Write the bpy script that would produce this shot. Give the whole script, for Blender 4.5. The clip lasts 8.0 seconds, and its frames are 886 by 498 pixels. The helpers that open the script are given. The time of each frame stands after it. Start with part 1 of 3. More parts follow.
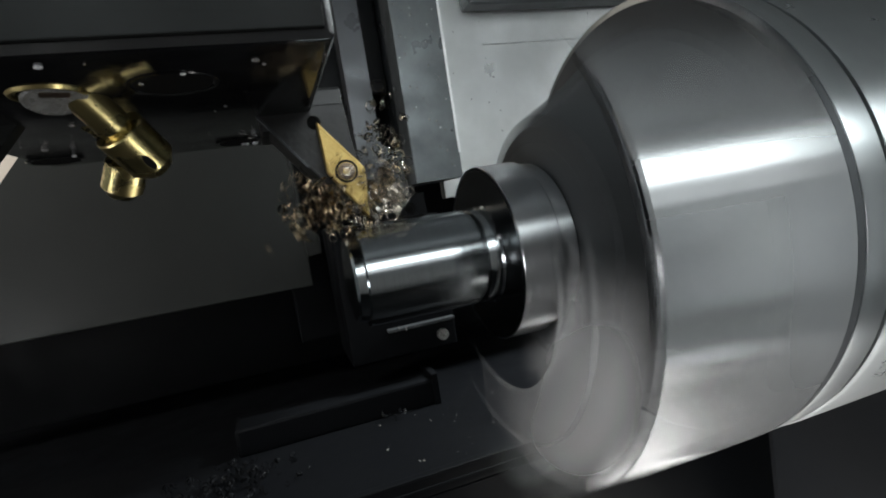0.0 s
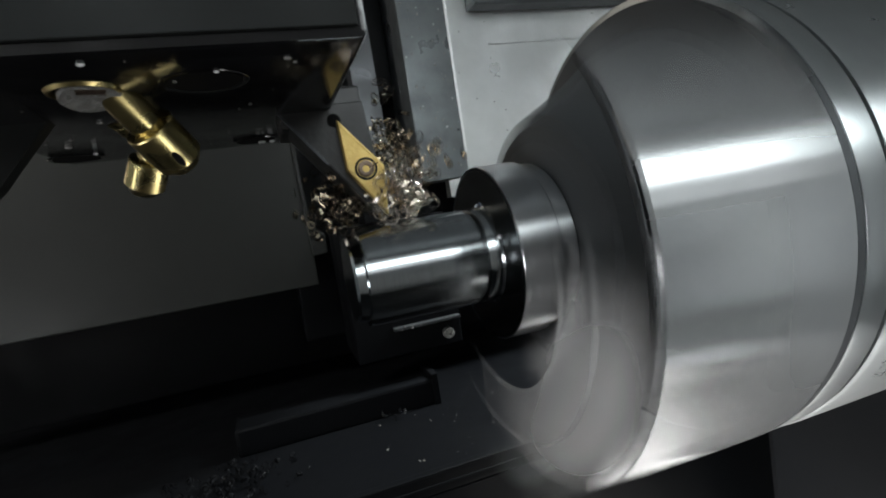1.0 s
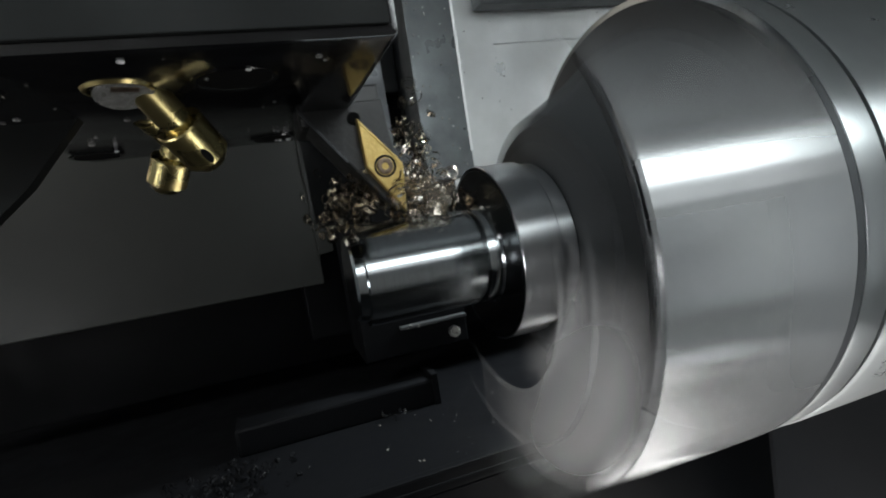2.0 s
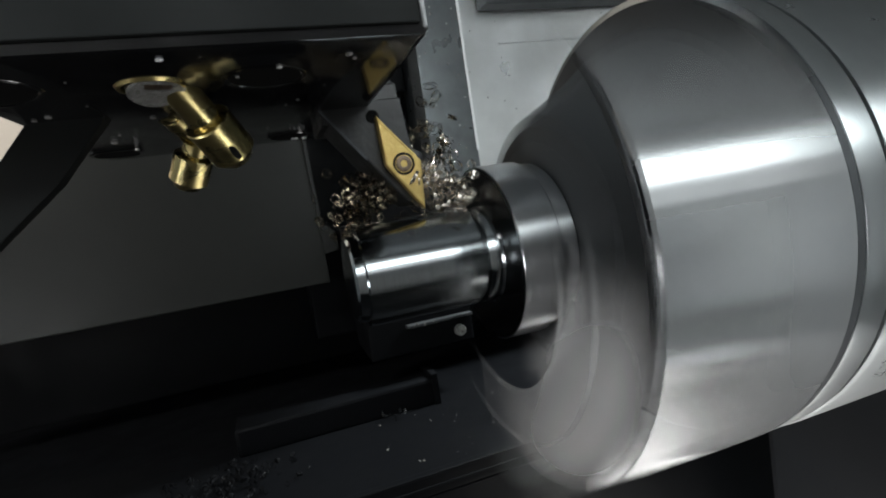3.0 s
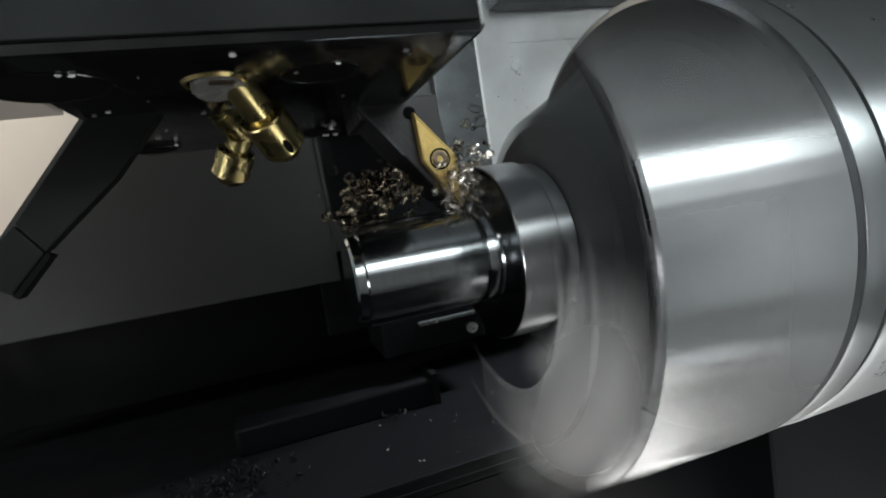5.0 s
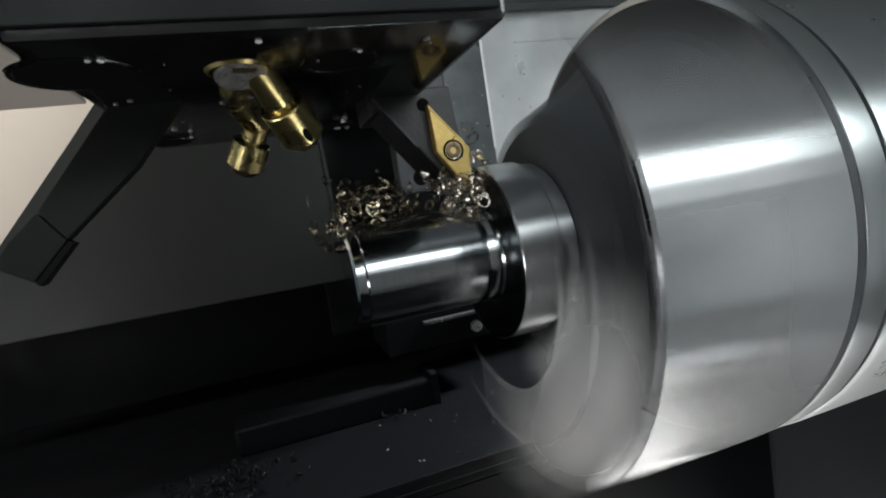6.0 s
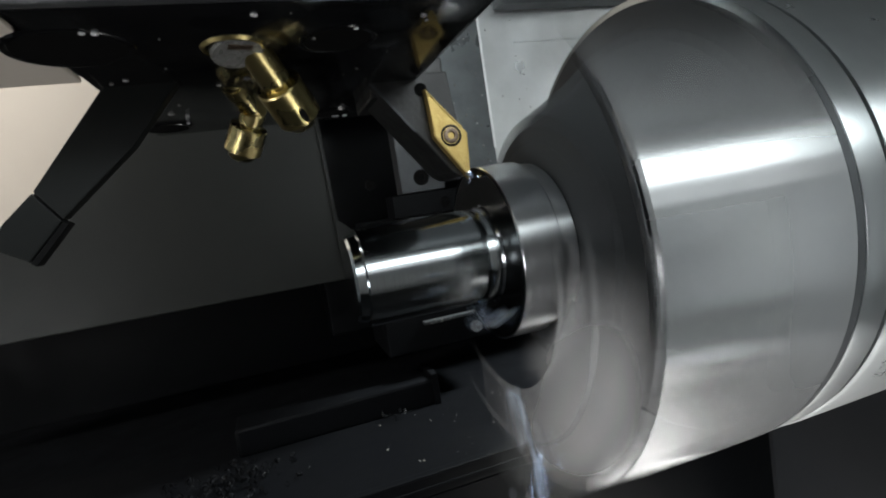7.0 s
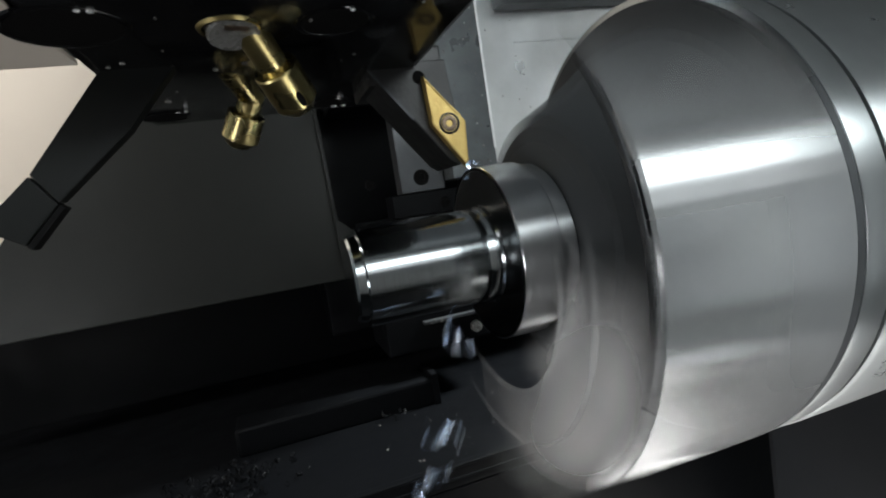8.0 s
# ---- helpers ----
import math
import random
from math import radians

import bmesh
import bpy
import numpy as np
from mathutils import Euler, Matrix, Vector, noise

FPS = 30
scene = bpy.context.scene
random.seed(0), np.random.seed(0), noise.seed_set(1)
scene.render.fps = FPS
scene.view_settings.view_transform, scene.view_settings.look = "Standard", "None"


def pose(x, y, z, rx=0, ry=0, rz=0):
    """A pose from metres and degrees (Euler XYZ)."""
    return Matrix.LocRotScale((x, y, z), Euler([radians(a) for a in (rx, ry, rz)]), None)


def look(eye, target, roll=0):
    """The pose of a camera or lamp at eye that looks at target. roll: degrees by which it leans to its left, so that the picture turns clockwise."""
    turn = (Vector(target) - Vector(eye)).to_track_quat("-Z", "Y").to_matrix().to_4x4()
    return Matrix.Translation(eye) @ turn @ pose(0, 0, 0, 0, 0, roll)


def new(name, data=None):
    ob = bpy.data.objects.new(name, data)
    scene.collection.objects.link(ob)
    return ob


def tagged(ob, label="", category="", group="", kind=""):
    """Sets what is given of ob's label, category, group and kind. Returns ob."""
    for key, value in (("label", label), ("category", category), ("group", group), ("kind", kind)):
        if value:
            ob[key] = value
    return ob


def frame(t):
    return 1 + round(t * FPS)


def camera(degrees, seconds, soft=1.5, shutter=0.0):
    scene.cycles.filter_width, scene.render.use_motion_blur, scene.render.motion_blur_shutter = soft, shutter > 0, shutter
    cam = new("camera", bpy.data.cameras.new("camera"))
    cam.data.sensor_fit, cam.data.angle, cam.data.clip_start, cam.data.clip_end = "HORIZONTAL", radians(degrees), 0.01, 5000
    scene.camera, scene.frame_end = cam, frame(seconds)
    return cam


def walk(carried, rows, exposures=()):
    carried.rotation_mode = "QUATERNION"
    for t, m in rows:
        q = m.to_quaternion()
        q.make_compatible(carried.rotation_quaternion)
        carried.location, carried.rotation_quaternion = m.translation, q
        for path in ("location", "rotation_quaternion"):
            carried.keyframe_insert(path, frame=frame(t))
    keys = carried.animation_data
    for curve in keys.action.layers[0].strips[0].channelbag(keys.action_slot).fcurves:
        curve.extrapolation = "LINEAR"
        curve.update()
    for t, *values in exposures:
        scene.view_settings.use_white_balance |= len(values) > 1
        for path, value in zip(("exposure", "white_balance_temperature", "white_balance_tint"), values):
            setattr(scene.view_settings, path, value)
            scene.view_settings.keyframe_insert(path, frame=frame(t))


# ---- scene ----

# ---------------------------------------------------------------- camera
MM = 0.001
cam = camera(80.92, 8.0, soft=2.0, shutter=1.0)
EYE = Matrix(((0.93793, 0.17621, -0.29874, -0.06750),
              (-0.31107, 0.04642, -0.94925, -0.16786),
              (-0.15340, 0.98326, 0.09835, 0.02166),
              (0, 0, 0, 1)))
walk(cam, [(0.0, EYE), (8.0, EYE)], exposures=[(0.0, 0.12), (4.0, 0.10), (6.0, 0.18), (8.0, 0.18)])

# ---------------------------------------------------------------- light
world = bpy.data.worlds.new("workshop")
scene.world = world
world.use_nodes = True
world.node_tree.nodes["Background"].inputs[0].default_value = (0.55, 0.6, 0.65, 1)
world.node_tree.nodes["Background"].inputs[1].default_value = 0.05


def area(name, m, sx, sy, watts, colour):
    data = bpy.data.lights.new(name, "AREA")
    data.shape, data.size, data.size_y, data.energy, data.color = "RECTANGLE", sx, sy, watts, colour
    ob = new(name, data)
    ob.matrix_world = m
    return ob


# daylight of the workshop through the door window, and added fill lights with no known source
area("window_light", look((0.28, -0.585, 0.282), (0.28, 0.0, 0.282)), 1.44, 0.128, 3.5, (0.88, 0.97, 0.99))
# Fill for the middle of the chuck, set as a lower pane.
area("front_fill_light", look((0.70, -0.585, -0.105), (0.70, 0.0, -0.105)), 0.68, 0.51, 0.22, (0.90, 0.97, 0.99))
# Added to brighten the stainless panel.
area("panel_fill_light", look((0.50, 0.29, 0.405), (0.24, 0.35, 0.08)), 0.03, 0.20, 20.0, (0.92, 0.98, 1.0))
# Added to brighten the beige rear wall.
area("beige_fill_light", look((-0.54, 0.16, 0.465), (-0.52, 0.46, 0.0)), 0.30, 0.05, 2.6, (1.0, 0.95, 0.88))
# Added to lift the left-facing parts of the chuck.
area("left_fill_light", look((-0.69, -0.30, -0.14), (0.0, -0.05, -0.06)), 0.34, 0.12, 1.3, (0.98, 0.98, 1.0))
# Added fill from below for the underside of the chuck.
area("chuck_fill_light", look((0.22, -0.09, -0.372), (0.20, -0.09, 0.0)), 0.50, 0.13, 0.85, (1.0, 0.98, 0.96))


# ---------------------------------------------------------------- materials
def mat(name, base, rough, metal=0.0, second=None, scale=80.0, amount=0.5, bump=0.0, bump_scale=400.0,
        rough_var=0.0, coat=0.0, stretch=(1, 1, 1), emission=0.0, spec=0.5, spots=None, brushed=0.0):
    m = bpy.data.materials.new(name)
    m.use_nodes = True
    nt = m.node_tree
    b = nt.nodes["Principled BSDF"]
    b.inputs["Roughness"].default_value = rough
    b.inputs["Metallic"].default_value = metal
    b.inputs["Specular IOR Level"].default_value = spec
    b.inputs["Coat Weight"].default_value = coat
    b.inputs["Coat Roughness"].default_value = 0.08
    if brushed:
        # turning marks run round the spindle, so gloss spreads along it
        b.inputs["Anisotropic"].default_value = brushed
        along = nt.nodes.new("ShaderNodeCombineXYZ")
        along.inputs[0].default_value = 1.0
        nt.links.new(along.outputs[0], b.inputs["Tangent"])
    tc = nt.nodes.new("ShaderNodeTexCoord")
    mp = nt.nodes.new("ShaderNodeMapping")
    mp.inputs["Scale"].default_value = stretch
    nt.links.new(tc.outputs["Object"], mp.inputs["Vector"])
    n1 = nt.nodes.new("ShaderNodeTexNoise")
    n1.inputs["Scale"].default_value, n1.inputs["Detail"].default_value = scale, 6
    nt.links.new(mp.outputs["Vector"], n1.inputs["Vector"])
    n2 = nt.nodes.new("ShaderNodeTexNoise")
    n2.inputs["Scale"].default_value, n2.inputs["Detail"].default_value = bump_scale, 4
    nt.links.new(mp.outputs["Vector"], n2.inputs["Vector"])
    ramp = nt.nodes.new("ShaderNodeMapRange")
    ramp.inputs["From Min"].default_value, ramp.inputs["From Max"].default_value = 0.35, 0.68
    ramp.inputs["To Max"].default_value = amount
    nt.links.new(n1.outputs["Fac"], ramp.inputs["Value"])
    mix = nt.nodes.new("ShaderNodeMix")
    mix.data_type = "RGBA"
    mix.inputs["A"].default_value = (*base, 1)
    mix.inputs["B"].default_value = (*(second or [c * 0.6 for c in base]), 1)
    nt.links.new(ramp.outputs["Result"], mix.inputs["Factor"])
    colour = mix.outputs["Result"]
    if spots:
        vor = nt.nodes.new("ShaderNodeTexVoronoi")
        vor.inputs["Scale"].default_value = spots[0]
        nt.links.new(tc.outputs["Object"], vor.inputs["Vector"])
        sr = nt.nodes.new("ShaderNodeMapRange")
        sr.inputs["From Min"].default_value, sr.inputs["From Max"].default_value = 0.05, 0.16
        sr.inputs["To Min"].default_value, sr.inputs["To Max"].default_value = 1.0, 0.0
        nt.links.new(vor.outputs["Distance"], sr.inputs["Value"])
        gate = nt.nodes.new("ShaderNodeMath")
        gate.operation = "GREATER_THAN"
        gate.inputs[1].default_value = spots[2]
        nt.links.new(vor.outputs["Color"], gate.inputs[0])
        both = nt.nodes.new("ShaderNodeMath")
        both.operation = "MULTIPLY"
        nt.links.new(gate.outputs[0], both.inputs[0])
        nt.links.new(sr.outputs["Result"], both.inputs[1])
        mix2 = nt.nodes.new("ShaderNodeMix")
        mix2.data_type = "RGBA"
        mix2.inputs["B"].default_value = (*spots[1], 1)
        nt.links.new(colour, mix2.inputs["A"])
        nt.links.new(both.outputs[0], mix2.inputs["Factor"])
        colour = mix2.outputs["Result"]
    nt.links.new(colour, b.inputs["Base Color"])
    if rough_var:
        rr = nt.nodes.new("ShaderNodeMapRange")
        rr.inputs["From Min"].default_value, rr.inputs["From Max"].default_value = 0.3, 0.7
        rr.inputs["To Min"].default_value = max(0.02, rough - rough_var)
        rr.inputs["To Max"].default_value = rough + rough_var
        nt.links.new(n1.outputs["Fac"], rr.inputs["Value"])
        nt.links.new(rr.outputs["Result"], b.inputs["Roughness"])
    if bump:
        bp = nt.nodes.new("ShaderNodeBump")
        bp.inputs["Strength"].default_value, bp.inputs["Distance"].default_value = bump, 0.0004
        nt.links.new(n2.outputs["Fac"], bp.inputs["Height"])
        nt.links.new(bp.outputs["Normal"], b.inputs["Normal"])
    if emission:
        b.inputs["Emission Color"].default_value = (*base, 1)
        b.inputs["Emission Strength"].default_value = emission
    return m


M_CHUCK = mat("ground_steel", (0.360, 0.382, 0.382), 0.31, 0.85, (0.302, 0.317, 0.317), 60, 0.6, 0.1, 900, 0.05, brushed=0.85)
M_WORK = mat("turned_steel", (0.40, 0.43, 0.44), 0.15, 1.0, (0.30, 0.32, 0.33), 40, 0.5, 0.0, 300, 0.03, stretch=(40, 1, 1), brushed=0.2)
M_FLANGE = mat("faced_steel", (0.62, 0.64, 0.65), 0.30, 1.0, (0.36, 0.37, 0.38), 60, 0.5, 0.0, 500, 0.05, brushed=0.9)


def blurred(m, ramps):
    """Fades the alpha of a still surface to imitate motion blur, by ramps of (what, from, to, alpha from, alpha to)
    over its azimuth in degrees, its radius or its place along the spindle in millimetres; of two ramps in one entry the
    larger counts.
    """
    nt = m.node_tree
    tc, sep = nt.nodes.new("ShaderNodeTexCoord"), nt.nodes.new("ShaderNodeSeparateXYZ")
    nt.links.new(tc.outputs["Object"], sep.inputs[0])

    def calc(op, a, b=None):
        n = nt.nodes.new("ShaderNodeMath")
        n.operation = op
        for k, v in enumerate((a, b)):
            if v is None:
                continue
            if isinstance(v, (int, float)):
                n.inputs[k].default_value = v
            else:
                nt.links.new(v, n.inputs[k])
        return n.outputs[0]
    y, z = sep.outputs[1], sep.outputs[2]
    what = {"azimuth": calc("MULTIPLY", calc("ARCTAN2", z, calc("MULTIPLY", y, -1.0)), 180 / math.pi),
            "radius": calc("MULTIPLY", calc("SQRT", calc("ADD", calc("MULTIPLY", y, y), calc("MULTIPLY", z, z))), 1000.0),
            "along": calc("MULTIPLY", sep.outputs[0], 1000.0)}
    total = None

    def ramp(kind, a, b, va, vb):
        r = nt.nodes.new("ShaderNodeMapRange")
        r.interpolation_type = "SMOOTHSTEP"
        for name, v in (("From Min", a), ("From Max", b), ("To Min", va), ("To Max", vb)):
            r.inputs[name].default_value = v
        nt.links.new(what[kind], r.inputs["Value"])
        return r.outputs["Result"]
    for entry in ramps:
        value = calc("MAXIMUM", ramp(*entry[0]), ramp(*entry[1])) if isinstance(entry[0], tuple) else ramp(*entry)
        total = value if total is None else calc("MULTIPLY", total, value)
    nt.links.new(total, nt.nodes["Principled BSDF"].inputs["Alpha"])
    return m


# Still shells whose alpha imitates the smear of spinning jaws.
M_SHROUD = blurred(mat("blur_shell_steel", (0.48, 0.49, 0.49), 0.19, 0.62, (0.34, 0.355, 0.36), 22, 0.8, 0.0, 900, 0.0, brushed=0.9),
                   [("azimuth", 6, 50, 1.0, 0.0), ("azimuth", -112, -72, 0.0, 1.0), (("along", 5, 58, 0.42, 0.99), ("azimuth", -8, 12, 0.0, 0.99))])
M_LIP = blurred(mat("blur_shell_lip", (0.48, 0.49, 0.49), 0.19, 0.62, (0.34, 0.355, 0.36), 22, 0.8, 0.0, 900, 0.0, brushed=0.9),
                [("azimuth", -55, -22, 1.0, 0.0), ("azimuth", -112, -75, 0.0, 1.0), ("along", -9, 5.2, 0.0, 0.42)])
M_BLUR_FRONT = blurred(mat("blur_shell_front", (0.80, 0.79, 0.78), 0.5, 0.2, (0.72, 0.71, 0.70), 25, 0.3, 0.0, 300, 0.0),
                  [("azimuth", -34, 4, 0.68, 0.0), ("azimuth", -112, -38, 0.04, 1.0), ("radius", 46, 66, 0.45, 1.0), ("radius", 68, 79, 1.0, 0.4)])
M_INNER = blurred(mat("blur_shell_front_inner", (0.80, 0.79, 0.78), 0.5, 0.2, (0.72, 0.71, 0.70), 25, 0.3, 0.0, 300, 0.0),
                  [("azimuth", -40, 6, 0.5, 0.0), ("azimuth", -100, -40, 0.0, 1.0), ("radius", 31, 40, 0.0, 1.0), ("radius", 42, 50, 1.0, 0.0)])
# Pale, still rings that paint the streaks of turning glints.
M_GLINT_STREAK = blurred(mat("painted_glint_streak", (0.85, 0.85, 0.84), 0.35, 0.5, (0.8, 0.8, 0.8), 25, 0.3),
                   [("azimuth", -24, 14, 0.15, 0.0), ("azimuth", -130, -70, 0.0, 1.0)])
M_RIM = blurred(mat("blur_shell_dark_rim", (0.085, 0.09, 0.094), 0.58, 0.7, (0.06, 0.062, 0.065), 60, 0.6, 0.1, 600, 0.05),
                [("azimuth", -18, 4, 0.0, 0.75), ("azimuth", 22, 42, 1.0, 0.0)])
M_BAND = blurred(mat("blur_shell_dark_band", (0.085, 0.09, 0.094), 0.58, 0.7, (0.06, 0.062, 0.065), 60, 0.6, 0.1, 600, 0.05),
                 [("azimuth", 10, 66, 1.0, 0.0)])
# Darker copy of the flange steel, for the dark that its front mirrors.
M_FACE = mat("flange_dark_reflection", (0.10, 0.105, 0.11), 0.22, 1.0, (0.07, 0.075, 0.08), 50, 0.6, 0.05, 500, 0.04)
# Toned dark and dull to hold back reflections on hub and face.
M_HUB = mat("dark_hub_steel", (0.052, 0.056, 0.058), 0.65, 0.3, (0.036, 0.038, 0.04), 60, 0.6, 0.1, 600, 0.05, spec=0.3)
# White for the column edge and for painted glints.
M_EDGE = mat("white_edge_and_glint", (0.82, 0.83, 0.83), 0.3, 0.3, (0.7, 0.7, 0.7), 90, 0.5)
M_PLATE = mat("dull_slide_plate", (0.058, 0.062, 0.067), 0.36, 0.5, (0.05, 0.053, 0.056), 40, 0.8, 0.25, 250, 0.1)
# Flat black for screws and the painted dark of bores, slots and slits.
M_VOID = mat("recess_black", (0.003, 0.003, 0.003), 0.8, spec=0.1)
M_BLACK = mat("black_oxide_wet", (0.004, 0.004, 0.0045), 0.14, 0.1, (0.009, 0.009, 0.009), 90, 0.8, 0.25, 260, 0.08, coat=0.4)
M_SHANK = mat("dull_shank_paint", (0.0062, 0.0070, 0.0066), 0.55, 0.0, (0.004, 0.0046, 0.0043), 30, 0.8, 0.2, 200, 0.08, spec=0.14)
M_CASTING = mat("casting_paint", (0.022, 0.024, 0.027), 0.5, 0.0, (0.015, 0.016, 0.018), 12, 0.8, 0.15, 150, 0.08, spec=0.3)
M_HOLDER = mat("holder_black", (0.010, 0.0105, 0.0105), 0.40, 0.1, (0.017, 0.017, 0.017), 150, 0.7, 0.3, 500, 0.08)
M_BRASS = mat("brass", (0.64, 0.54, 0.25), 0.27, 1.0, (0.46, 0.37, 0.16), 160, 0.7, 0.06, 900, 0.08)
M_GOLD = mat("titanium_nitride", (0.56, 0.41, 0.15), 0.42, 0.8, (0.46, 0.32, 0.10), 250, 0.6, 0.3, 900, 0.08)
M_STEEL = mat("dull_wet_steel", (0.34, 0.34, 0.32), 0.30, 0.5, (0.16, 0.16, 0.15), 350, 0.9, 0.4, 500, 0.12)
M_SCREW = mat("screw_steel", (0.20, 0.15, 0.11), 0.38, 0.9, (0.08, 0.06, 0.05), 500, 0.8, 0.3, 900, 0.1)
M_GREYPLATE = mat("grey_cover_paint", (0.018, 0.020, 0.0185), 0.45, 0.0, (0.0125, 0.014, 0.013), 9, 0.8, 0.15, 150, 0.08, spots=(60, (0.01, 0.01, 0.01), 0.93), spec=0.3)
M_STAIN = mat("stainless_panel", (0.64, 0.65, 0.64), 0.36, 0.7, (0.42, 0.43, 0.42), 14, 0.8, 0.15, 120, 0.10, spots=(90, (0.46, 0.46, 0.45), 0.86))
M_COLUMN = mat("worn_slide_steel", (0.14, 0.153, 0.158), 0.34, 0.6, (0.08, 0.088, 0.092), 35, 0.8, 0.35, 260, 0.12, spots=(140, (0.42, 0.43, 0.42), 0.80))
M_GREYBAR = mat("grey_bar_paint", (0.10, 0.105, 0.11), 0.35, 0.2, (0.07, 0.073, 0.077), 30, 0.7, 0.1, 200, 0.08)
# Dark enamel, blackened further for the light that does not reach it.
M_DARK = mat("dark_enamel_shaded", (0.0038, 0.0042, 0.005), 0.45, 0.0, (0.003, 0.0034, 0.004), 25, 0.8, 0.25, 160, 0.10, spots=(45, (0.018, 0.018, 0.018), 0.9), spec=0.08)
# Pale so that the unseen front wall bounces light onto the chuck.
M_DOOR = mat("pale_bounce_enamel", (0.55, 0.56, 0.56), 0.4, 0.0, (0.48, 0.49, 0.49), 6, 0.7, 0.1, 120, 0.06)
M_BEIGE = mat("beige_enamel", (0.66, 0.60, 0.52), 0.45, 0.0, (0.56, 0.50, 0.43), 8, 0.7, 0.1, 150, 0.06)
M_WALL = mat("machine_grey", (0.10, 0.105, 0.11), 0.45, 0.0, (0.07, 0.073, 0.077), 6, 0.7, 0.1, 120, 0.06)
M_CHIP = mat("gold_brown_chip", (0.42, 0.33, 0.21), 0.13, 1.0, (0.10, 0.075, 0.05), 300, 0.9, 0.2, 900, 0.1)
M_CHIP_DARK = mat("dark_oily_chip", (0.36, 0.31, 0.23), 0.07, 1.0, (0.04, 0.033, 0.025), 300, 0.9, 0.2, 900, 0.06)
M_CHIP_GREY = mat("pale_steel_chip", (0.74, 0.68, 0.60), 0.14, 1.0, (0.36, 0.32, 0.28), 300, 0.9, 0.2, 900, 0.1)
M_CHIP_BLUE = mat("heat_blued_chip", (0.45, 0.60, 0.88), 0.24, 1.0, (0.75, 0.80, 0.85), 200, 0.9, 0.2, 900, 0.1)
M_DROP = mat("coolant_drop", (0.22, 0.22, 0.21), 0.05, 0.0, (0.02, 0.02, 0.02), 200, 0.6, spec=0.9, coat=1.0)
M_LAMP = mat("fill_lamp_glow", (0.95, 0.97, 1.0), 0.4, 0.0, emission=4.0)
M_FILL_PANE = mat("low_fill_glow", (0.9, 0.93, 0.95), 0.3, 0.0, emission=0.12)
M_GLASS = mat("frosted_door_glass", (0.9, 0.93, 0.95), 0.3, 0.0, emission=1.0)


# ---------------------------------------------------------------- mesh helpers (millimetres in, metres out)
def link(name, bm, material, parent=None, label="", smooth=None):
    bmesh.ops.recalc_face_normals(bm, faces=bm.faces)
    bmesh.ops.scale(bm, vec=(MM, MM, MM), verts=bm.verts)
    me = bpy.data.meshes.new(name)
    bm.to_mesh(me)
    bm.free()
    me.materials.append(material)
    ob = new(name, me)
    if smooth is not None:
        for p in me.polygons:
            p.use_smooth = True
        me.set_sharp_from_angle(angle=radians(smooth))
    if parent is not None:
        ob.parent = parent
    if label:
        ob["label"] = label
    return ob


def part(name, bm, material, parent, label="", smooth=None):
    return link(name, bm, material, parent, label, smooth)


def empty(name):
    return new(name, None)


def add_box(bm, x0, x1, y0, y1, z0, z1, bevel=0.0):
    m = Matrix.Translation(((x0 + x1) / 2, (y0 + y1) / 2, (z0 + z1) / 2)) @ Matrix.Diagonal((x1 - x0, y1 - y0, z1 - z0, 1))
    r = bmesh.ops.create_cube(bm, size=1, matrix=m)
    if bevel:
        edges = list({e for v in r["verts"] for e in v.link_edges})
        bmesh.ops.bevel(bm, geom=edges, offset=bevel, segments=2, profile=0.6, affect="EDGES")
    return bm


def box(x0, x1, y0, y1, z0, z1, bevel=0.0):
    return add_box(bmesh.new(), x0, x1, y0, y1, z0, z1, bevel)


def lathe(profile, steps=96, axis="x", closed=True):
    """Turns a profile of (along, radius) round an axis."""
    bm = bmesh.new()
    rings = []
    for a, r in profile:
        ring = []
        for i in range(steps):
            t = 2 * math.pi * i / steps
            c, s = r * math.cos(t), r * math.sin(t)
            ring.append(bm.verts.new({"x": (a, c, s), "y": (c, a, s), "z": (c, s, a)}[axis]))
        rings.append(ring)
    for p, q in zip(rings, rings[1:]):
        for i in range(steps):
            j = (i + 1) % steps
            bm.faces.new((p[i], p[j], q[j], q[i]))
    if closed:
        bm.faces.new(rings[0])
        bm.faces.new(rings[-1])
    return bm


def prism(points, y0, y1, bevel=0.0):
    """A plate with an outline in x and z, from y0 to y1."""
    bm = bmesh.new()
    f = [bm.verts.new((x, y0, z)) for x, z in points]
    b = [bm.verts.new((x, y1, z)) for x, z in points]
    n = len(points)
    bm.faces.new(f)
    bm.faces.new(b)
    for i in range(n):
        bm.faces.new((f[i], f[(i + 1) % n], b[(i + 1) % n], b[i]))
    if bevel:
        bmesh.ops.bevel(bm, geom=list(bm.edges), offset=bevel, segments=2, profile=0.6, affect="EDGES")
    return bm


def moved(bm, m):
    bmesh.ops.transform(bm, matrix=m, verts=bm.verts)
    return bm


def between(bm, a, b):
    """Carries a mesh built along +z from the origin to the line from a to b."""
    a, b = Vector(a), Vector(b)
    q = (b - a).to_track_quat("Z", "Y").to_matrix().to_4x4()
    return moved(bm, Matrix.Translation(a) @ q)


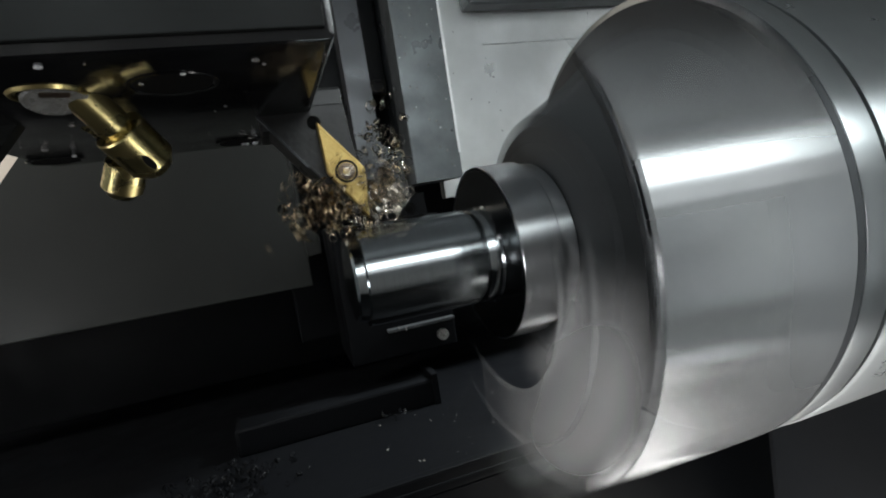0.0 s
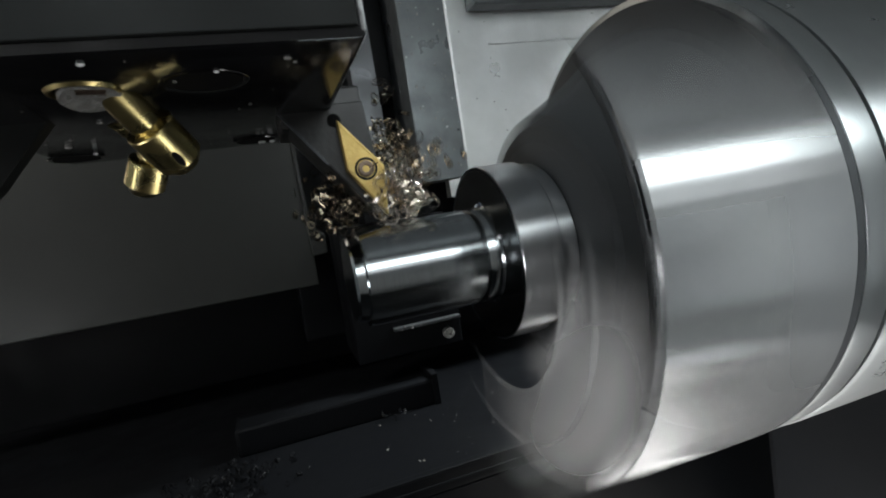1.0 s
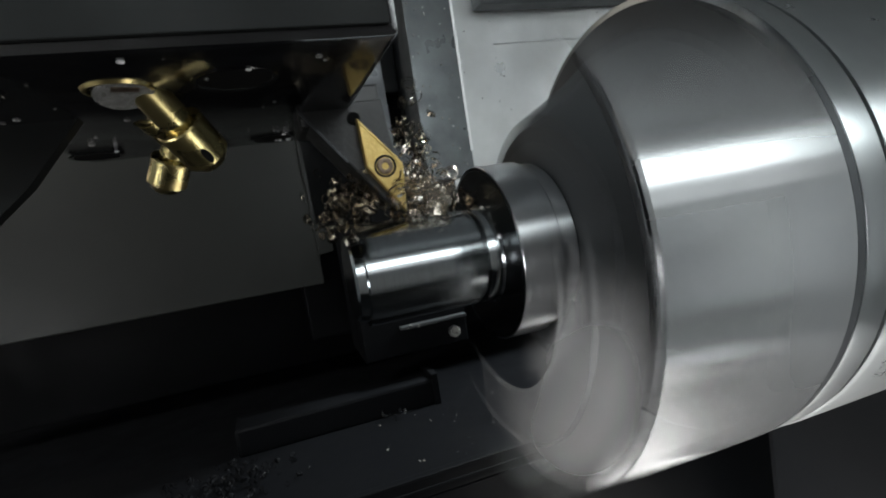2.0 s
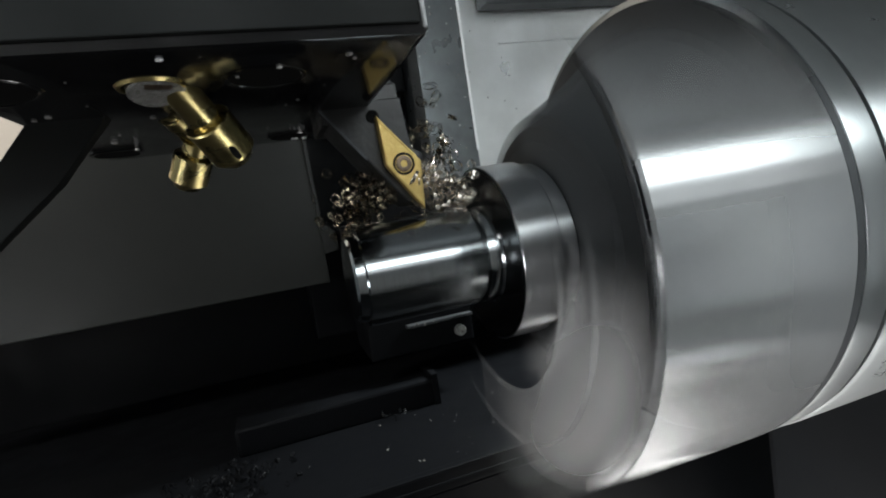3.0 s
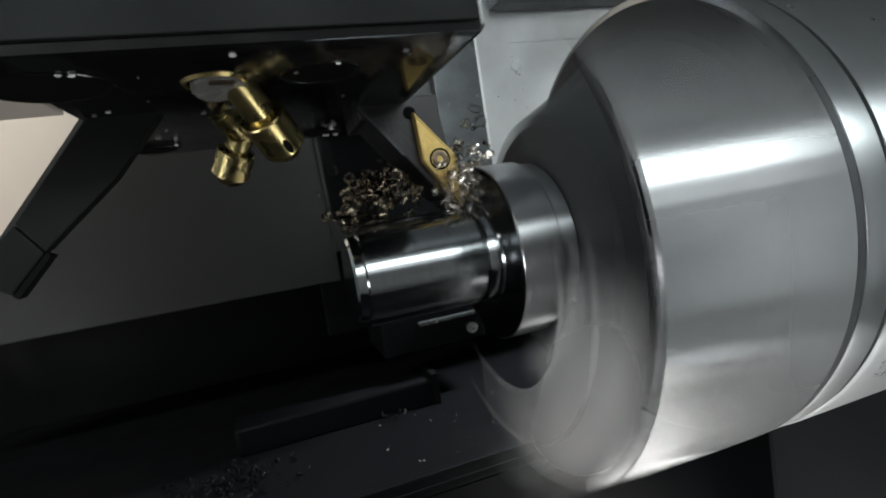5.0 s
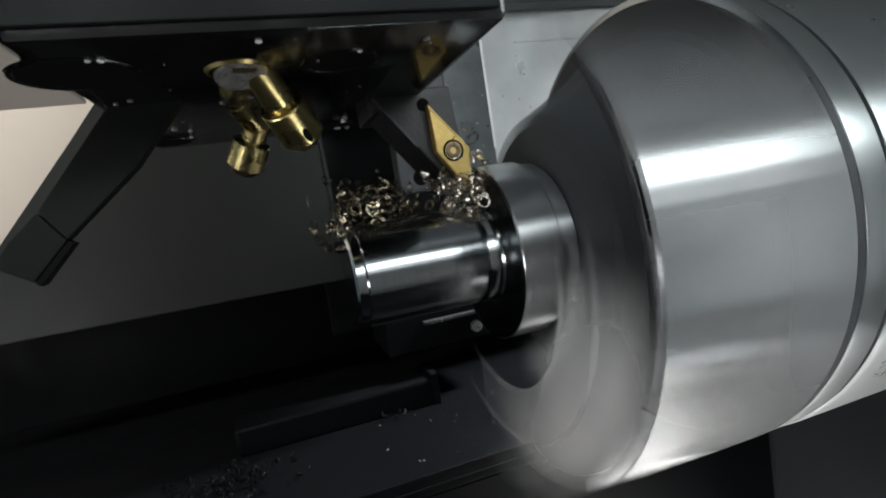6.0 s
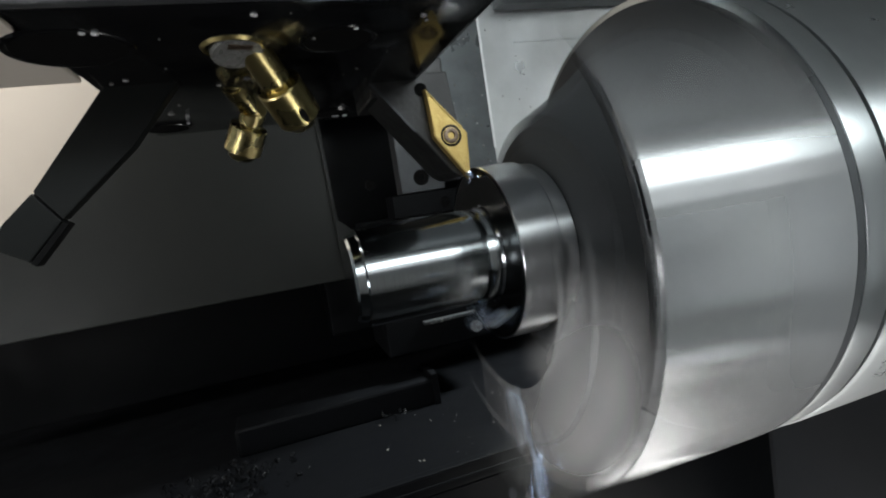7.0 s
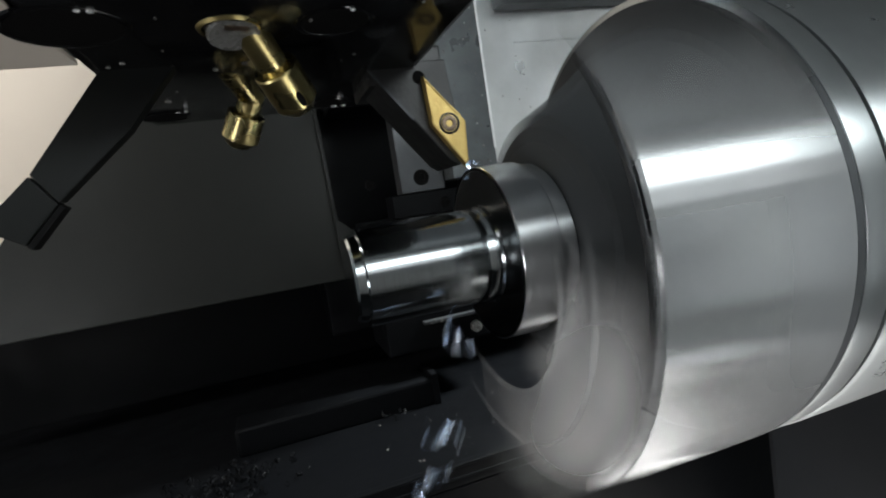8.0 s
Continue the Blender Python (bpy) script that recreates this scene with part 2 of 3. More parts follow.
# ---------------------------------------------------------------- enclosure
def enclosure():
    for name, b, m, label in (
        ("wall_back", box(-720, 1100, 560, 590, -420, 520), M_DARK, "dark painted sheet metal back wall"),
        ("wall_end", box(-720, -120, 470, 490, -20, 520), M_BEIGE, "beige enamelled rear wall of the machine"),
        ("wall_left", box(-750, -720, -640, 590, -420, 520), M_WALL, "grey enamelled end wall of the machine"),
        ("wall_right", box(1100, 1130, -640, 590, -420, 520), M_WALL, "grey painted end wall of the machine"),
        ("floor", box(-750, 1130, -640, 590, -450, -420), M_DARK, "dark oily chip tray floor"),
        ("ceiling", box(-750, 1130, -640, 590, 520, 550), M_WALL, "grey sheet metal roof of the machine"),
    ):
        tagged(link(name, b, m), label, "wall" if "wall" in name else name, kind="structure")
    bm = bmesh.new()
    add_box(bm, -720, 350, -640, -610, -420, 130)
    add_box(bm, 350, 1100, -640, -610, -420, -375)
    add_box(bm, 350, 1100, -640, -610, 110, 130)
    add_box(bm, 1050, 1100, -640, -610, -375, 110)
    add_box(bm, -720, 1100, -640, -610, 410, 520)
    add_box(bm, -720, -460, -640, -610, 130, 410)
    add_box(bm, 1010, 1100, -640, -610, 130, 410)
    tagged(link("wall_front", bm, M_DOOR), "unseen front wall with a door window, pale to bounce light", "wall", kind="structure")
    tagged(link("window_1", box(-460, 1010, -632, -622, 130, 410), M_GLASS), "bright frosted window in the machine door", "window", kind="structure")
    # This glowing pane is added to fill in the chuck, out of view.
    tagged(link("low_fill_pane", box(350, 1050, -632, -622, -375, 110), M_FILL_PANE), "glowing lower pane added as fill for the chuck", "window", kind="structure")


def bed():
    bm = bmesh.new()
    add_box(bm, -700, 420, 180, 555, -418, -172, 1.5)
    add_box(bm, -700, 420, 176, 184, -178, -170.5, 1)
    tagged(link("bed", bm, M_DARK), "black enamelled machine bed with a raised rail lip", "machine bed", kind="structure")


# Unseen reflector below the chuck, added to bounce light up.
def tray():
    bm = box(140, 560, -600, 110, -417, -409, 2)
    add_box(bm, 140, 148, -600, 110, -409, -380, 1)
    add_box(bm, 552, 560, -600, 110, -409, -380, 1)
    tagged(link("bounce_tray", bm, M_STAIN), "unseen bright tray added to bounce light onto the chuck", "chip tray")


def lamp_fixture(x, y, z, flip, name, label):
    e = tagged(empty(name), label, "work lamp")
    e.matrix_world = pose(x, y, z, flip)
    part("housing", box(-165, 165, -30, 30, -14, 16, 4), M_GREYBAR, e)
    if z < 0.48 and not flip:
        part("bracket", box(-20, 20, -6, 6, 15, (0.521 - z) * 1000, 1), M_GREYBAR, e)
    part("diffuser", box(-152, 152, -24, 24, -17, -13.5, 1), M_LAMP, e, "glowing face of the added lamp")


def bed_rib():
    bm = box(-130, 52, 300, 336, -173, -147, 3)
    add_box(bm, 48, 54, 297, 338, -173, -142, 0.8)
    tagged(link("bed_rib", bm, M_DARK), "dark painted rib along the machine bed", "machine bed", kind="structure")


def heap(name, label, seed, count, x, y, z):
    """Chips that lie on the bed."""
    rng = random.Random(seed)
    bm = bmesh.new()
    for _ in range(count):
        u, v = rng.gauss(0, 0.42), rng.gauss(0, 0.42)
        at = (sum(x) / 2 + u * (x[1] - x[0]) / 2, sum(y) / 2 + v * (y[1] - y[0]) / 2, z + 1 + rng.random() * 9 * max(0, 1 - u * u - v * v))
        add_curl(bm, at, rng, rng.uniform(1.0, 3.0), rng.uniform(0.6, 3), rng.uniform(0.4, 1.1), 0.12)
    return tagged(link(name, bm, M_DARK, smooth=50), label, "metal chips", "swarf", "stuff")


def rails():
    for k, (y, z, r) in enumerate(((175, -169.5, 1.1), (171, -176, 0.8), (176, -186, 0.8))):
        bm = lathe([(-700, 0.1), (-700, r), (420, r), (420, 0.1)], 10, "x")
        tagged(link("rail_trim", moved(bm, Matrix.Translation((0, y, z))), M_DARK), "thin wet steel trim along the bed lip", "trim", kind="structure")


def droplets(name, label, seed, count, x, y, z, flat, parent=None):
    """Coolant drops clinging to a face; flat is the face's normal."""
    rng = random.Random(seed)
    bm = bmesh.new()
    turn = Vector(flat).to_track_quat("Z", "Y").to_matrix().to_4x4()
    for _ in range(count):
        r = rng.uniform(0.25, 1.0) ** 2 * 0.9 + 0.15
        at = Vector((rng.uniform(*x), rng.uniform(*y), rng.uniform(*z)))
        m = Matrix.Translation(at) @ turn @ Matrix.Diagonal((r, r * rng.uniform(0.8, 1.8), r * 0.45, 1))
        bmesh.ops.create_icosphere(bm, subdivisions=2, radius=1, matrix=m)
    ob = link(name, bm, M_DROP, parent, smooth=80)
    ob["kind"] = "stuff"
    ob["label"] = label
    return ob


# Unseen lamp body, added with the fill from the left.
def wall_fill_lamp():
    e = tagged(empty("wall_fill_lamp"), "added fill lamp on the end wall, out of view", "work lamp")
    e.matrix_world = pose(-0.72, -0.30, -0.14)
    part("housing", box(0, 22, -185, 185, -75, 75, 5), M_GREYBAR, e)
    part("diffuser", box(21, 26, -172, 172, -62, 62, 2), M_LAMP, e, "glowing face of the added lamp")


# ---------------------------------------------------------------- chuck, housing and workpiece
SPIN = 72.0        # degrees of turn in a thirtieth of a second


def sector(profile, az0, az1, steps=28, bevel=0.0):
    """A block with a profile of (along, radius), swept round the spindle from az0 to az1; 0 degrees faces the door, 90 is up."""
    bm = bmesh.new()
    rings = []
    for i in range(steps + 1):
        t = radians(az0 + (az1 - az0) * i / steps)
        rings.append([bm.verts.new((x, -r * math.cos(t), r * math.sin(t))) for x, r in profile])
    n = len(profile)
    for p, q in zip(rings, rings[1:]):
        for i in range(n):
            bm.faces.new((p[i], p[(i + 1) % n], q[(i + 1) % n], q[i]))
    bm.faces.new(rings[0])
    bm.faces.new(rings[-1])
    return bm


def chuck():
    """A still shroud added round the near side to imitate blurred jaws, and a rotor of body, hub and five fins that
    spins in it. Returns the thing and its turning parts.
    """
    e = tagged(empty("lathe_chuck"), "spinning lathe chuck of bright brushed steel", "lathe chuck")
    prof = [(65.2, 70), (65.2, 80), (65.8, 81.2), (67, 81.6), (75, 81.6), (76, 81), (76, 10)]
    body = part("body", lathe(prof, 160), M_CHUCK, e, "ground steel body", 30)
    # Dark disc laid over the steel in place of its own reflections.
    part("face", lathe([(64.9, 20), (64.9, 78.5), (65.4, 79), (66, 60)], 128), M_HUB, body, "chuck face toned dark against reflections", 30)
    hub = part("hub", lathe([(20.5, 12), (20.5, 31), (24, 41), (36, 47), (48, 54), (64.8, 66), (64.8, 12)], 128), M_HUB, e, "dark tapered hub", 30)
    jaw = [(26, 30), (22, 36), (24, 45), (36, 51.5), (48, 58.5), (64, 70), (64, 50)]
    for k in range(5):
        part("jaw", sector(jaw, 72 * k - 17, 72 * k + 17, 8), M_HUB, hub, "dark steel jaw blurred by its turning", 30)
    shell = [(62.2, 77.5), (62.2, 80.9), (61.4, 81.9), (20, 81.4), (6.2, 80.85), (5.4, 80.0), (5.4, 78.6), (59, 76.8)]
    shroud = part("shroud", sector(shell, -114, 56, 100), M_SHROUD, e, "still steel shell standing in for the blurred jaws", 30)
    part("lower_lip", sector([(5.2, 78.6), (5.2, 80.8), (-7, 80.3), (-7, 79.9)], -114, -20, 56), M_LIP, shroud, "lower lip of the shell standing in for the blur", 30)
    part("front_plate", sector([(0.4, 47.6), (5.0, 79.4), (6.4, 79.2), (1.8, 47.6)], -116, 6, 84), M_BLUR_FRONT, shroud, "still satin plate standing in for blurred jaw fronts", 30)
    part("inner_plate", sector([(12, 31), (8, 50), (9.4, 50), (13.4, 31)], -104, 6, 72), M_INNER, shroud, "still plate standing in for blurred jaw steps", 30)
    for x, r in ((0, 48), (-1, 65)):
        part("jaw_edge", sector([(x, r - 0.45), (x, r + 0.45), (x + 1.4, r + 0.45), (x + 1.4, r - 0.45)], -130, 14, 96), M_GLINT_STREAK, shroud, "still pale ring painted as the streak of a glint", 30)
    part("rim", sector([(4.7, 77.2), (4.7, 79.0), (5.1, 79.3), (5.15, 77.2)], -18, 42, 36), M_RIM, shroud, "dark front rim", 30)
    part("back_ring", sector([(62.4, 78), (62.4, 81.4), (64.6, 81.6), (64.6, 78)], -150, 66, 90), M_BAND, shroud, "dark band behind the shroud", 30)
    return e, [body, hub]


def workpiece():
    e = tagged(empty("workpiece"), "turned bright steel shaft with a wide flange", "workpiece")
    part("shank", lathe([(-47.5, 0.1), (-47.5, 13.2), (-46.8, 14.0), (-44.2, 14.6), (-43.8, 16.1), (-42, 16.3), (-6, 16.3), (-5.5, 15.9), (-4.5, 15.9), (-3.6, 16.4), (-0.8, 16.6), (0.4, 17.6)], 128), M_WORK, e, "mirror bright turned shank with a chamfered end", 25)
    part("flange_face", lathe([(0.3, 15), (-0.05, 15.5), (-0.05, 29.0), (0.3, 29.1)], 128, "x", False), M_FACE, e, "flange front with its dark reflection put in the colour", 25)
    part("flange", lathe([(0, 15), (0, 29.8), (0.3, 30.1), (13.4, 30.1), (14, 29.6), (14, 20)], 128), M_FLANGE, e, "wide faced flange", 25)
    part("stub", lathe([(14, 24), (14, 28.6), (19.4, 28.9), (20, 28.2), (20, 26), (58, 26), (58, 5)], 96), M_FLANGE, e, "", 25)
    return e


def housing():
    e = tagged(empty("spindle_housing"), "bright steel spindle housing behind the chuck", "spindle housing", kind="structure")
    part("nose", lathe([(77.5, 60), (77.5, 81.2), (79, 82.0), (239, 82.5), (240, 82), (240, 20)], 128), M_CHUCK, e, "", 30)
    part("headstock", box(240, 420, -230, 110, -400, 330, 6), M_CASTING, e, "dark painted headstock casting")


# ---------------------------------------------------------------- carriage
def carriage():
    e = tagged(empty("carriage"), "machine carriage with grey covers and steel slide plates", "carriage")
    part("cover", prism([(-37, -53), (-37, 330), (-160, 330), (-235, 176), (-273, 130), (-334, 57), (-425, -52)][::-1], 425, 445, 0.8), M_GREYPLATE, e, "dark grey painted sheet cover")
    part("cover_lip", prism([(-47, 330), (-38, -20), (-22, -18), (-22, 2), (-36, 14), (-42, 330)], 416, 424, 0.6), M_GREYPLATE, e, "bent grey lip")
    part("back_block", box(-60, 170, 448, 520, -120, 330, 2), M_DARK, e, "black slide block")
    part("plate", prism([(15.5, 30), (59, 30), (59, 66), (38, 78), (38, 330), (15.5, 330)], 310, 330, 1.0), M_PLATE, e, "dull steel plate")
    # Black block added only to darken the gap beside the column.
    part("dark_gap_block", box(-30, 59, 331, 440, 128, 330, 2), M_DARK, e, "black block added to darken the gap")
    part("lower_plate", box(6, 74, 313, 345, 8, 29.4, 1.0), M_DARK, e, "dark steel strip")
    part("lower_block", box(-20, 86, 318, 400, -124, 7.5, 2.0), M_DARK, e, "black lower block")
    for (x, y, z, r) in ((36.2, 308.6, 43.3, 7.5), (57.5, 311.4, 16.3, 5.5), (-9, 330, 44, 5)):
        s = lathe([(1.5, r), (0, r), (-0.4, r - 0.6), (-0.4, r * 0.45), (1.0, r * 0.45), (1.0, 0.1)], 24, "y")
        part("socket_screw", moved(s, Matrix.Translation((x, y, z))), M_VOID, e, "dark socket head screw")
    boss = lathe([(6, 5.6), (0.5, 5.6), (0, 5.0), (0, 2.4), (1.6, 2.4), (1.6, 0.1)], 28, "y")
    part("boss_screw", moved(boss, Matrix.Translation((70.9, 313, -111.3))), M_STEEL, e, "wet steel screw head", 30)
    # Ledge lighter than its block, which paints the glint of the edge.
    part("lower_ledge", box(17, 84, 309, 318, -97.2, -94.6, 0.5), M_PLATE, e, "thin wet ledge, lighter for its glint")
    part("column", box(60, 105.5, 285, 345, 37, 330, 1.0), M_COLUMN, e, "worn steel slide strip wet with drops")
    part("column_edge", box(104.2, 106.4, 284.2, 287, 60, 330, 0.3), M_EDGE, e, "bright edge strip")
    part("panel", box(107, 460, 350, 362, 20, 330, 1.0), M_STAIN, e, "bright stainless way cover panel")
    part("panel_seam", box(174, 460, 348.6, 350, 173, 174.4, 0.3), M_STAIN, e, "thin fold seam")
    bm = box(153, 460, 322, 350, 206, 250, 5)
    part("top_bar", bm, M_GREYBAR, e, "grey painted wiper bar")
    part("top_bar_rib", box(168, 460, 318, 322, 221, 223, 0.4), M_STAIN, e, "bright rib")
    return e


# ---------------------------------------------------------------- turret with its tools
def turret():
    e = tagged(empty("tool_turret"), "black many-sided tool turret wet with coolant", "tool turret")
    part("disc", prism([(-139, 54), (-51, 54), (-50, 55), (-50, 272), (-139, 272)], -67, 57, 1.2), M_BLACK, e, "black oxide turret disc", 30)
    part("front_ledge", prism([(-330, 55.6), (-140, 55.6), (-140, 272), (-330, 272)], -66.8, -22.5, 0.6), M_BLACK, e, "black ledge of the turret", 30)
    part("front_cover", prism([(-329, 56), (-52, 56), (-51.5, 270), (-329, 270)], -68.3, -67.2, 0.3), M_SHANK, e, "matt black front cover")
    # Plate added under the ledge to paint the tan reflection of the wall.
    part("wall_reflection_plate", prism([(-330, 54.2), (-140, 54.2), (-140, 55.4), (-330, 55.4)], -66.0, -22.8, 0.3), M_BEIGE, e, "beige plate standing in for the mirrored wall")
    for x, y, r in ((-134.5, -47, 11.5), (-82, -44, 9.4), (-133, 43, 8.6), (-74, 45, 8.6)):
        s = lathe([(54.2, r), (53.8, r - 0.4), (53.75, r - 1.2), (54.0, r - 1.6)], 36, "z", False)
        ring = part("socket_ring", moved(s, Matrix.Translation((x, y, 0))), M_BLACK, e, "wet black ring of a tool socket", 30)
        # Flat disc in black paints the depth of the bore.
        part("bore", moved(lathe([(54.1, r - 1.5), (53.93, r - 1.7), (53.93, 0.1)], 36, "z"), Matrix.Translation((x, y, 0))), M_VOID, ring, "black disc painted as the dark of the bore")
    # Beads in plain white paint the glints on the wet underside.
    for x, y, z, r in ((-68.3, 48, 53.5, 0.9), (-71.5, 48.5, 53.6, 0.7), (-72.8, 48.3, 53.6, 0.6), (-128, -56, 53.7, 0.6), (-130, -56.4, 53.7, 0.5), (-125, 34, 53.6, 0.6), (-100, -62, 53.7, 0.6), (-79, -52, 53.7, 0.5)):
        bm = bmesh.new()
        bmesh.ops.create_icosphere(bm, subdivisions=2, radius=1, matrix=Matrix.Translation((x, y, z)) @ Matrix.Diagonal((r * 1.2, r, r * 0.7, 1)))
        part("drop", bm, M_EDGE, e, "coolant drop painted white as a glint", 80)
    # shank of the tool at the next station
    holder = part("second_holder", prism([(-133.9, 58), (-156.3, 30.9), (-151.4, 23.4), (-133.2, 39), (-116.6, 58)], -18.4, -13.5, 0.4), M_SHANK, e, "dark grey square tool shank")
    part("cutting_head", prism([(-156.6, 30.6), (-163.3, 24.5), (-167.7, 19.1), (-160.2, 14.2), (-151.6, 23.1)], -18.6, -13.3, 0.5), M_SHANK, holder, "dull grey cutting head")
    # Strip of flat black that paints the shade in the slit.
    part("slit_shade", prism([(-151.5, 23.0), (-160.1, 14.0), (-159.0, 13.0), (-150.4, 22.2)], -18.2, -13.6, 0.2), M_VOID, holder, "black strip painted for the shaded slit")
    return e


def tool():
    """The turning tool in the turret: its holder, insert and screw."""
    e = tagged(empty("turning_tool"), "black tool holder with a gold diamond insert", "turning tool")
    outline = [(-68, 56), (-40, 56), (-39.2, 44), (-37.6, 32), (-38.6, 21.5), (-40, 20.4), (-43, 22.5)]
    part("holder", prism(outline, 0, 25, 0.5), M_HOLDER, e, "black steel holder head")
    # Lighter strip that paints the highlight along the worn holder edge.
    part("edge_highlight", prism([(-67.6, 55.0), (-66.9, 55.4), (-53.6, 37.4), (-54.2, 37.0)], -0.12, 0.3, 0.08), M_PLATE, e, "thin worn edge with a painted highlight")
    part("shank_block", box(-66, -39.5, 4, 34, 50, 62, 1), M_HOLDER, e)
    ins = part("insert", prism([(-49.6, 50.4), (-48.9, 34.4), (-38.1, 18.7), (-37.0, 34.6)], -3.6, 0, 0.7), M_GOLD, e, "gold coated diamond insert")
    for ridge in ([(-49.2, 48.4), (-48.5, 48.0), (-39.6, 36.6), (-38.5, 36.4)], [(-49.35, 48.2), (-48.75, 36.4), (-47.9, 36.6), (-48.85, 47.4)]):
        part("chip_breaker", prism(ridge, -3.95, -3.4, 0.12), M_GOLD, ins)
    at = Matrix.Translation((-43.0, 0, 34.2))
    part("screw_seat", moved(lathe([(-3.4, 3.7), (-3.75, 3.6), (-3.75, 2.9), (-3.5, 2.8), (-3.5, 0.1)], 32, "y"), at), M_BLACK, ins, "dark countersink", 30)
    head = part("insert_screw", moved(lathe([(-3.4, 2.75), (-4.0, 2.5), (-4.1, 2.1), (-4.0, 1.2), (-3.5, 1.1), (-3.5, 0.1)], 32, "y"), at), M_SCREW, ins, "brown star-drive screw", 30)
    part("pocket", moved(lathe([(-0.4, 2.1), (0.5, 2.1), (0.5, 0.1)], 24, "y"), Matrix.Translation((-50.0, 0, 50.6))), M_VOID, e, "round relief at the insert corner")
    return e


def nozzle(a, b, r, neck, label, seat=None, root=None):
    """A brass nozzle from a to b: a thin neck and a thick body with a chamfered tip. seat: its swivel with a slotted steel disc; root: where a bent neck starts."""
    a, b = Vector(a), Vector(b)
    way, n = (b - a).normalized(), (b - a).length
    e = tagged(empty("coolant_nozzle"), label, "coolant nozzle")
    step = neck * n
    body = lathe([(-1.5, r * 0.66), (step - 1.1, r * 0.68), (step - 0.8, r * 0.60), (step - 0.1, r * 0.60), (step, r * 0.96), (step + 0.35, r), (n - 2.6, r), (n - 2.5, r * 0.98),
                  (n, r * 0.62), (n, r * 0.36), (n - 2.5, r * 0.32), (n - 2.5, 0.1)], 48, "z")
    tip = part("body", between(body, a, b), M_BRASS, e, "", 16)
    # a milled oval slot, its shade painted black, on the side that faces the door
    out = Vector((0.2, -0.9, -0.35))
    out = (out - out.dot(way) * way).normalized()
    side = way.cross(out)
    m = Matrix.Translation(a + way * (n - 5.2) + out * (r - 0.45)) @ Matrix((side, out, way)).transposed().to_4x4()
    slot = moved(lathe([(0, 1.0), (0.55, 1.0), (0.6, 0.8), (0.6, 0.1)], 24, "y"), m @ Matrix.Diagonal((0.85, 1, 2.2, 1)))
    if seat:
        part("slot", slot, M_VOID, tip, "milled slot with its dark painted in", 30)
    if root:
        root = Vector(root)
        tube = lathe([(0, r * 0.72), (8, r * 0.72), (8.4, r * 0.60), (9.2, r * 0.60), (9.4, r * 0.66), ((a - root).length, r * 0.66)], 40, "z")
        part("neck", between(tube, root, a), M_BRASS, e, "ringed brass neck", 30)
        elbow = lathe([(r * 0.69 * math.sin(radians(t)), r * 0.69 * math.cos(radians(t)) + 0.02) for t in range(-90, 91, 10)], 32, "z", False)
        part("elbow", moved(elbow, Matrix.Translation(a)), M_BRASS, e, "", 60)
    if seat:
        c = Vector(seat)
        ball = lathe([(5.6 * math.sin(radians(t)), 5.6 * math.cos(radians(t)) + 0.02) for t in range(-90, 91, 10)], 40, "z", False)
        part("ball", moved(ball, Matrix.Translation(c + Vector((-0.3, 0.6, 6.4)))), M_BRASS, e, "brass swivel ball", 60)
        m = Matrix.Translation(c) @ Vector((0.1, -0.30, -0.95)).to_track_quat("Z", "Y").to_matrix().to_4x4()
        disc = part("retainer", moved(lathe([(-1.4, 5.8), (0, 5.8), (0.5, 5.3), (0.5, 0.1)], 40, "z"), m), M_STEEL, e, "grey steel retaining disc", 30)
        part("groove", moved(box(-2.6, 2.6, 1.6, 3.2, 0.3, 0.7, 0.15), m), M_SCREW, disc, "dark screwdriver slot")
        collar = lathe([(4.5, 6.9), (0.2, 6.9), (-0.6, 6.4), (-0.6, 5.9), (4.5, 5.9)], 48, "z", False)
        part("collar", moved(collar, Matrix.Translation(c + Vector((-0.7, -1.2, 0.9)))), M_BRASS, e, "brass seat ring", 30)
    return e


# ---------------------------------------------------------------- chips
def add_curl(bm, at, rng, radius, turns, width, thick):
    """A curled ribbon of swarf round a slightly bent axis."""
    q = Euler((rng.uniform(0, 6.28), rng.uniform(0, 6.28), rng.uniform(0, 6.28))).to_matrix()
    steps = max(8, int(turns * 12))
    pitch, ph, bend = width * rng.uniform(1.0, 1.9), rng.uniform(0, 6.28), rng.uniform(-0.12, 0.12)
    last = None
    for i in range(steps + 1):
        t = i / 12 * 2 * math.pi + ph
        r = radius * (1 + 0.25 * math.sin(i * 0.21 + ph))
        h = i / 12 * pitch - steps / 24 * pitch
        c, s = math.cos(t), math.sin(t)
        row = []
        for dr, dh in ((0, 0), (0, width), (thick, width), (thick, 0)):
            p = Vector(((r + dr) * c + bend * h * h, (r + dr) * s, h + dh))
            row.append(bm.verts.new(Vector(at) + q @ p))
        if last:
            for k in range(4):
                bm.faces.new((last[k], last[(k + 1) % 4], row[(k + 1) % 4], row[k]))
        else:
            bm.faces.new(row)
        last = row
    bm.faces.new(last[::-1])


def chips(name, label, seed, count, spread, material, radius=(0.9, 2.4), turns=(1, 4), width=(0.35, 0.9)):
    rng = random.Random(seed)
    bm = bmesh.new()
    for _ in range(count):
        at = [rng.gauss(0, 0.5) * v for v in spread]
        add_curl(bm, at, rng, rng.uniform(*radius), rng.uniform(*turns), rng.uniform(*width), 0.10)
    ob = link(name, bm, material, smooth=50)
    return tagged(ob, label, "metal chips", "swarf", "stuff")


